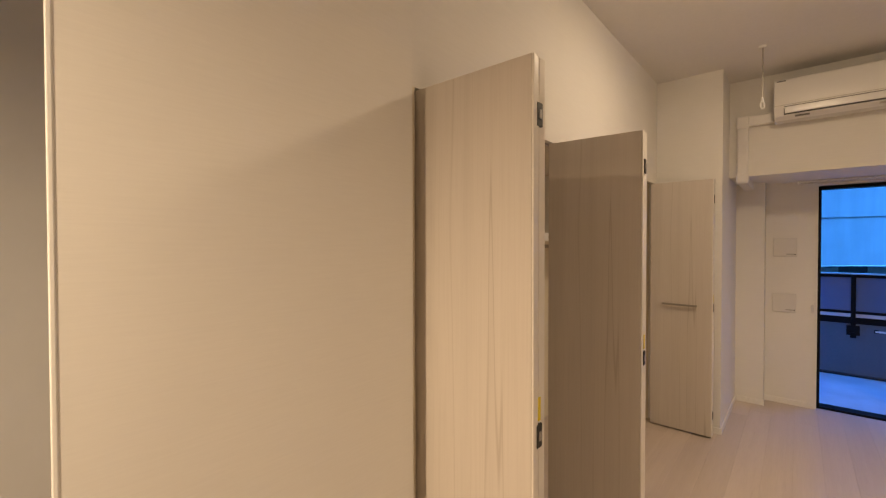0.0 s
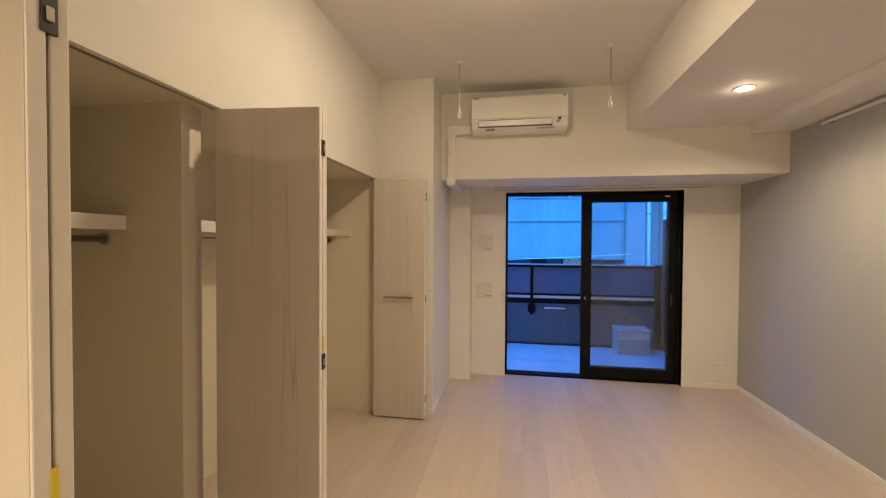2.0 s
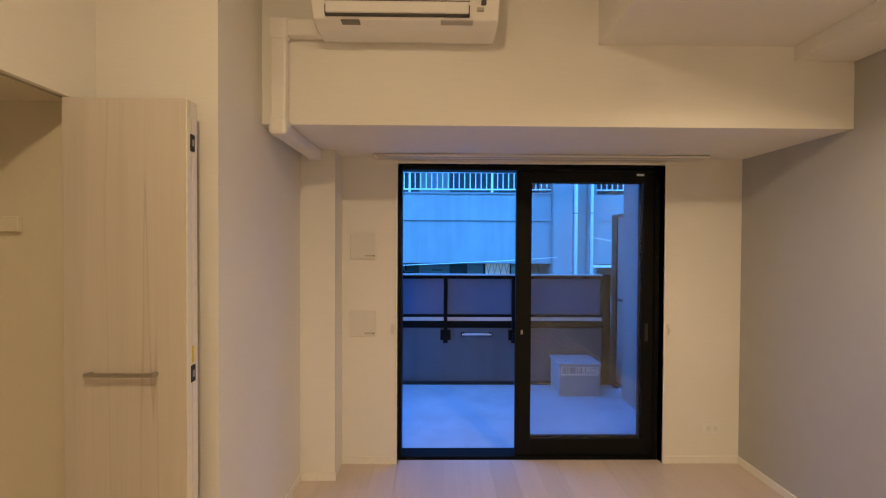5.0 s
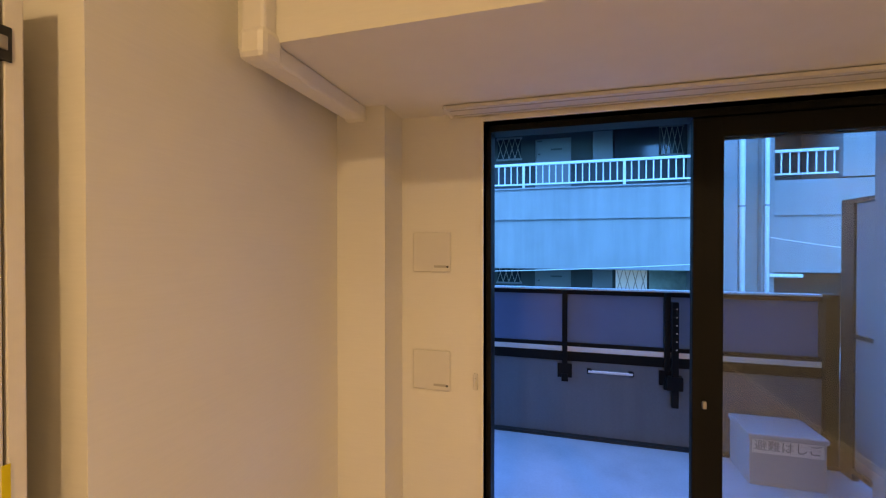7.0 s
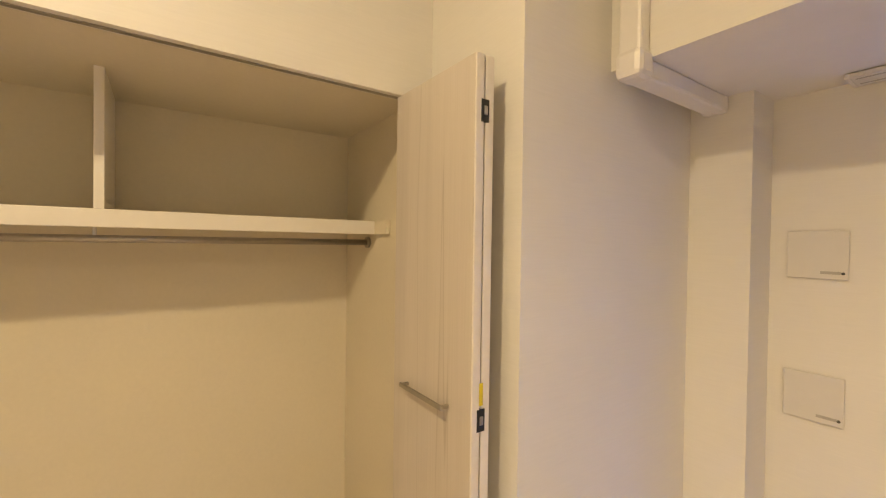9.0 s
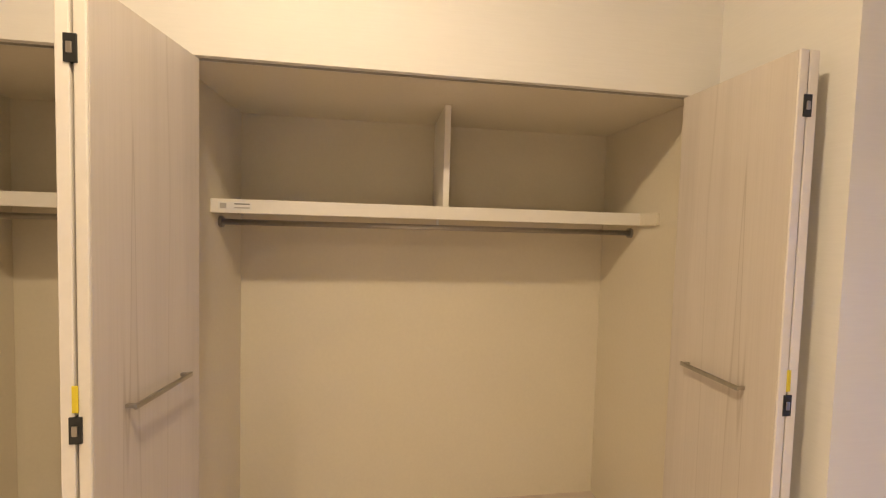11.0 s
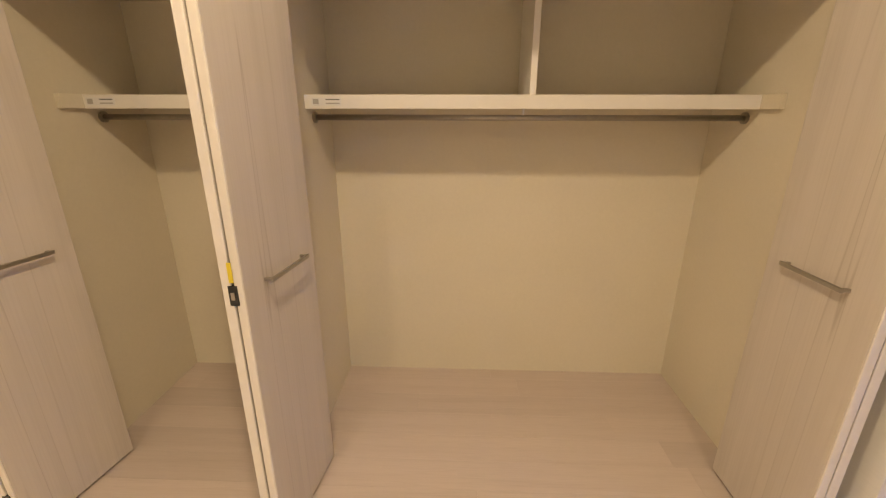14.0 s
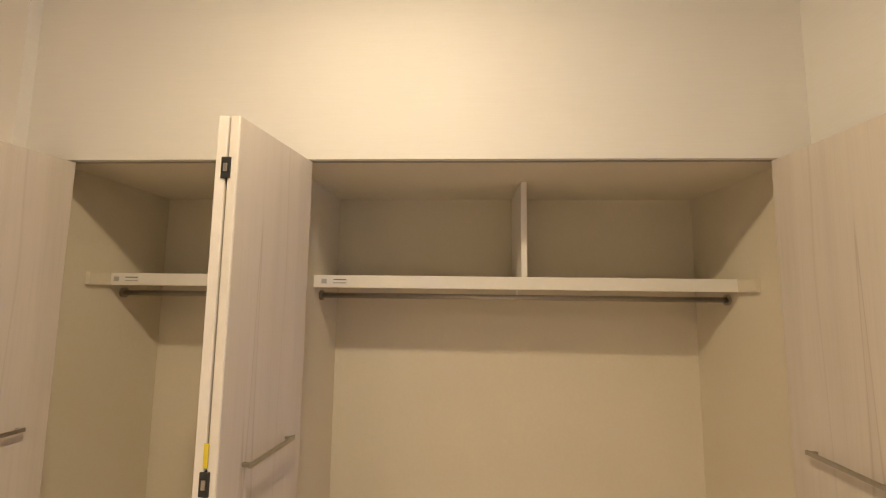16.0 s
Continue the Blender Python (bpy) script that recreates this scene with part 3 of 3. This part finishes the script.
def pole_bracket():
    t = thing("pole_bracket", "black perforated drying-pole bracket on the railing", "bracket", (1.675, PARA - 0.04, 0.3))
    part("upright", boxes((-0.022, 0.022, -0.02, 0.02, -0.03, 0.75), bevel=0.003), M_BLACK, t)
    for z in (0.40, 0.46, 0.52, 0.58, 0.64, 0.70):
        part("hole", rod((0.008, -0.0215, z), (0.008, -0.0185, z), 0.005, 8), M_TRIM, t)
    part("clamp", boxes((-0.06, 0.05, -0.03, 0.04, 0.10, 0.20), bevel=0.004), M_BLACK, t)


pole_bracket()


def wall_bar():
    t = thing("parapet_grip", "short white metal bar on the parapet wall", "bar", (1.23, PARA, 0.485))
    part("bar", rod((-0.16, -0.03, 0), (0.16, -0.03, 0), 0.011), M_TRIM, t)
    for x in (-0.15, 0.15):
        part("mount", boxes((x - 0.018, x + 0.018, -0.035, 0.0, -0.018, 0.018), bevel=0.004), M_BLACK, t)


wall_bar()


def ladder_box():
    t = thing("escape_ladder_box", "grey painted steel escape ladder box on the balcony floor", "box", (2.222, 7.985, BALC))
    part("body", boxes((-0.205, 0.205, 0.012, 0.32, 0.0, 0.315), bevel=0.006), M_BOX, t)
    part("lid", boxes((-0.215, 0.215, 0.0, 0.335, 0.297, 0.33), bevel=0.008), M_BOX, t, "overhanging box lid")
    part("stripe", boxes((-0.19, 0.19, 0.0135, 0.02, 0.195, 0.203)), M_PALEINK, t)
    plate = part("name_plate", boxes((-0.19, 0.19, 0.0115, 0.02, 0.206, 0.292)), M_VENTP, t, "pale lettered plate")
    curve = bpy.data.curves.new("lettering", "FONT")
    curve.body = "避難はしご"
    curve.size, curve.align_x, curve.align_y, curve.extrude = 0.072, "CENTER", "CENTER", 0.0006
    tmp = new("lettering_source", curve)
    me = bpy.data.meshes.new_from_object(tmp.evaluated_get(bpy.context.evaluated_depsgraph_get()))
    bpy.data.objects.remove(tmp)
    me.materials.clear()
    me.materials.append(M_LETTER)
    ob = new("lettering", me)
    ob.parent = plate
    ob.matrix_local = pose(0, 0.0105, 0.2515, 90, 0, 0)


ladder_box()


def partition_board():
    t = thing("balcony_partition", "grey balcony partition board in a dark frame", "partition", (2.69, 7.965, BALC))
    part("frame", boxes((-0.02, 0.02, 0.0, 0.03, 0.05, 1.82), (-0.02, 0.02, 0.25, 0.37, 0.05, 1.82), (-0.02, 0.02, 0.03, 0.25, 1.79, 1.82), (-0.02, 0.02, 0.03, 0.25, 0.05, 0.08), (-0.02, 0.02, 0.03, 0.25, 0.925, 0.95)), M_BLACKPLATE, t)
    part("foot", boxes((-0.02, 0.02, 0.0, 0.03, 0.0, 0.05)), M_BLACKPLATE, t)
    part("foot", boxes((-0.02, 0.02, 0.25, 0.37, 0.0, 0.05)), M_BLACKPLATE, t)
    for z0, z1 in ((0.08, 0.925), (0.95, 1.79)):
        part("board", boxes((-0.005, 0.005, 0.03, 0.25, z0, z1)), M_COLUMN, t)


partition_board()

# ---- the building opposite ----
FY = 13.8


def grille_window(parent, x0, x1, z0, z1, y, pane):
    w = part("window", boxes((x0, x1, y - 0.03, y, z0, z1)), pane, parent, "dark window behind a diamond grille")
    bm = bmesh.new()
    n = 4
    step = (x1 - x0) / n
    for i in range(n):
        for s in (0, 1):
            a = (x0 + step * (i + s), y - 0.06, z0)
            b = (x0 + step * (i + 1 - s), y - 0.06, z1)
            add_rod(bm, a, b, 0.007, 6)
    part("grille", bm, M_GRILLE, w, "pale diamond grille")
    part("lintel", boxes((x0 - 0.03, x1 + 0.03, y - 0.05, y - 0.002, z1, z1 + 0.04)), M_DOORGREY, w)
    part("sill", boxes((x0 - 0.03, x1 + 0.03, y - 0.05, y - 0.002, z0 - 0.04, z0)), M_DOORGREY, w)


def gallery_building():
    t = thing("gallery_apartment_building", "pale rendered apartment building with open access galleries", "building", (0, FY, -3.12))
    o = Vector((0, FY, -3.0))

    def bx(x0, x1, y0, y1, z0, z1):
        return (x0, x1, y0 - o.y, y1 - o.y, z0 - o.z, z1 - o.z)

    # rear wall takes the darkened render, so recess shade is in its colour
    part("rear_wall", boxes(bx(-9, 12, FY + 1.3, FY + 1.6, -3.0, 8.5)), M_GALLERY_SHADE, t, "gallery wall with the recess shade put into its dark colour")
    part("roof", boxes(bx(-9, 12, FY - 0.1, FY + 1.6, 8.5, 8.8)), M_FACADE, t)
    part("side_wall", boxes(bx(-9.3, -9, FY, FY + 1.6, -3, 8.8)), M_FACADE, t)
    part("side_wall", boxes(bx(12, 12.3, FY, FY + 1.6, -3, 8.8)), M_FACADE, t)
    for k in (-1, 0, 1):
        dz = 3.0 * k
        part("parapet", boxes(bx(-9, 3.53, FY, FY + 0.15, 1.10 + dz, 2.77 + dz), bevel=0.01), M_FACADE, t, "pale rendered gallery parapet")
        part("ledge", boxes(bx(-9, 3.53, FY - 0.035, FY, 2.13 + dz, 2.155 + dz)), M_FACADE, t)
        part("coping", boxes(bx(-9, 3.53, FY - 0.03, FY + 0.17, 2.77 + dz, 2.80 + dz)), M_FACADE, t)
        part("parapet", boxes(bx(4.60, 12, FY, FY + 0.15, 1.10 + dz, 2.77 + dz), bevel=0.01), M_FACADE, t, "pale rendered gallery parapet")
        part("ledge", boxes(bx(4.60, 12, FY - 0.035, FY, 2.13 + dz, 2.155 + dz)), M_FACADE, t)
        # gallery floor uses the same render with shade painted in
        part("gallery_floor", boxes(bx(-9, 12, FY + 0.15, FY + 1.3, 1.6 + dz, 1.8 + dz)), M_GALLERY_SHADE, t)
        for x0, x1 in ((-9, 3.53), (4.63, 5.6)):
            r = part("railing", boxes(bx(x0, x1, FY + 0.05, FY + 0.10, 3.28 + dz, 3.33 + dz), bx(x0, x1, FY + 0.055, FY + 0.095, 2.87 + dz, 2.90 + dz)), M_WHITERAIL, t, "white painted steel railing")
            lo, hi = math.ceil((x0 + 0.05 - 0.122) / 0.1323), math.floor((x1 - 0.03 - 0.122) / 0.1323)
            xs = [(j, 0.122 + 0.1323 * j) for j in range(lo, hi + 1)]
            bars = [bx(x - 0.011, x + 0.011, FY + 0.066, FY + 0.084, 2.90 + dz, 3.28 + dz) for j, x in xs if j % 15]
            part("baluster", boxes(*bars), M_WHITERAIL, r)["kind"] = "stuff"
            for j, xx in xs:
                if j % 15 == 0:
                    part("post", boxes(bx(xx - 0.024, xx + 0.024, FY + 0.05, FY + 0.10, 2.78 + dz, 3.28 + dz)), M_WHITERAIL, r)
        yw = FY + 1.3
        for xb in (-5.6, -0.60):
            grille_window(t, xb, xb + 0.56, 3.70 + dz + 3.0, 4.17 + dz + 3.0, yw - o.y, M_DARKGLASS)
        d = part("door", boxes(bx(0.30, 1.12, yw - 0.04, yw, 2.0 + dz, 4.12 + dz), bevel=0.01), M_DOORGREY, t, "grey steel flat door")
        part("door_frame", boxes(bx(0.25, 0.30, yw - 0.06, yw, 2.0 + dz, 4.17 + dz), bx(1.12, 1.17, yw - 0.06, yw, 2.0 + dz, 4.17 + dz), bx(0.30, 1.12, yw - 0.06, yw, 4.12 + dz, 4.17 + dz)), M_GALLERY_SHADE, d)
        part("door_slot", boxes(bx(0.66, 0.92, yw - 0.05, yw - 0.04, 3.84 + dz, 3.88 + dz)), M_INK, d)
        part("door_handle", boxes(bx(0.36, 0.42, yw - 0.07, yw - 0.04, 3.74 + dz, 3.78 + dz), bevel=0.01), M_INK, d)
        part("door_hinge", boxes(bx(0.34, 0.46, yw - 0.05, yw - 0.04, 4.05 + dz, 4.08 + dz)), M_INK, d)
        part("meter_box", boxes(bx(1.60, 2.02, yw - 0.10, yw, 3.55 + dz, 4.20 + dz), bevel=0.01), M_DOORGREY, t, "grey steel meter cupboard")
        if k < 0:
            grille_window(t, 2.10, 2.75, 3.45 + dz + 3.0, 4.12 + dz + 3.0, yw - o.y, M_LIT)
            part("window", boxes(bx(2.80, 3.55, yw - 0.03, yw, 3.45 + dz, 4.12 + dz)), M_CURTAIN, t, "pale curtained window")
        else:
            part("window", boxes(bx(2.06, 2.98, yw - 0.03, yw, 3.55 + dz, 4.22 + dz)), M_DARKGLASS, t, "dark gallery window")
            grille_window(t, 3.02, 3.45, 3.62 + dz + 3.0, 4.20 + dz + 3.0, yw - o.y, M_DARKGLASS)
            part("wall_lamp", rod((3.72, yw - o.y - 0.12, 4.05 + dz + 3.0), (3.72, yw - o.y, 4.05 + dz + 3.0), 0.13, 20), M_INK, t, "round dark bulkhead lamp", True)
        part("intercom", boxes(bx(-0.02, 0.07, yw - 0.06, yw, 3.32 + dz, 3.52 + dz), bevel=0.01), M_INK, t)
    part("stair_tower", boxes(bx(3.53, 4.02, FY - 0.12, FY + 1.3, -3.0, 8.5), bevel=0.05), M_FACADE, t, "pale rendered stair tower")
    part("recess", boxes(bx(4.02, 4.40, FY + 0.10, FY + 1.3, -3.0, 8.5)), M_FACADE, t)
    part("pier", boxes(bx(4.40, 4.60, FY - 0.06, FY + 1.3, -3.0, 8.5), bevel=0.01), M_FACADE, t)
    part("end_wall", boxes(bx(5.64, 12, FY + 0.005, FY + 1.3, 2.80, 8.5)), M_FACADE, t, "closed pale end wall")
    for x, y, rad in ((4.10, -0.02, 0.055), (4.46, -0.12, 0.035)):
        p = part("downpipe", rod((x, y, 0.0), (x, y, 11.5), rad, 14), M_WHITERAIL, t, "white rainwater downpipe", True)
        for z in (1.0, 3.4, 5.3, 7.4):
            part("pipe_clip", boxes((x - rad - 0.012, x + rad + 0.012, y - rad - 0.006, y + 0.10, z, z + 0.03)), M_DOORGREY, p)
    part("wall_lamp", boxes(bx(4.50, 5.0, FY - 0.14, FY - 0.06, 1.02, 1.08), bevel=0.01), M_WHITERAIL, t, "white tube lamp housing")
    return t


gallery_building()


def cable(name, a, b, sag):
    c = bpy.data.curves.new(name, "CURVE")
    c.dimensions, c.bevel_depth = "3D", 0.008
    s = c.splines.new("POLY")
    s.points.add(20)
    for i in range(21):
        u = i / 20
        p = Vector(a).lerp(Vector(b), u)
        s.points[i].co = (p.x, p.y, p.z - sag * 4 * u * (1 - u), 1)
    c.materials.append(M_WHITERAIL)
    return tagged(new(name, c), "thin pale overhead cable between the buildings", "cable")


cable("overhead_cable", (-9.0, FY - 0.1, 1.02), (3.6, FY - 0.16, 1.14), 0.20)
cable("overhead_cable", (4.45, FY - 0.2, 1.62), (7.5, FY - 0.1, 1.22), 0.05)
structure("ground", boxes((-400, 400, -400, 400, -3.42, -3.12)), M_GROUND, "dark asphalt ground between the buildings", "ground")

# ---- floor planks ----
W, L = 0.1515, 1.818
base = bpy.data.objects["floor"]
full = mesh_of("plank", boxes((0.0002, W - 0.0002, 0.0002, L - 0.0002, -0.006, 0.0), bevel=0.0004), M_PLANK)
rows = int((3.02 + 1.72) / W)
random.seed(4)
for i in range(rows):
    x = -1.72 + i * W
    y = SOUTH - 0.12 - random.uniform(0.0, L) * 0.9
    while y < NORTH + 0.04:
        lo, hi = max(y, SOUTH - 0.12), min(y + L, NORTH + 0.045)
        if hi - lo > 0.05:
            whole = hi - lo > L - 0.001
            me = full if whole else mesh_of("plank", boxes((0.0002, W - 0.0002, 0.0002, hi - lo - 0.0002, -0.006, 0.0), bevel=0.0004), M_PLANK)
            ob = new("plank", me)
            ob.parent = base
            ob.location = (x, lo, 0)
        y += L
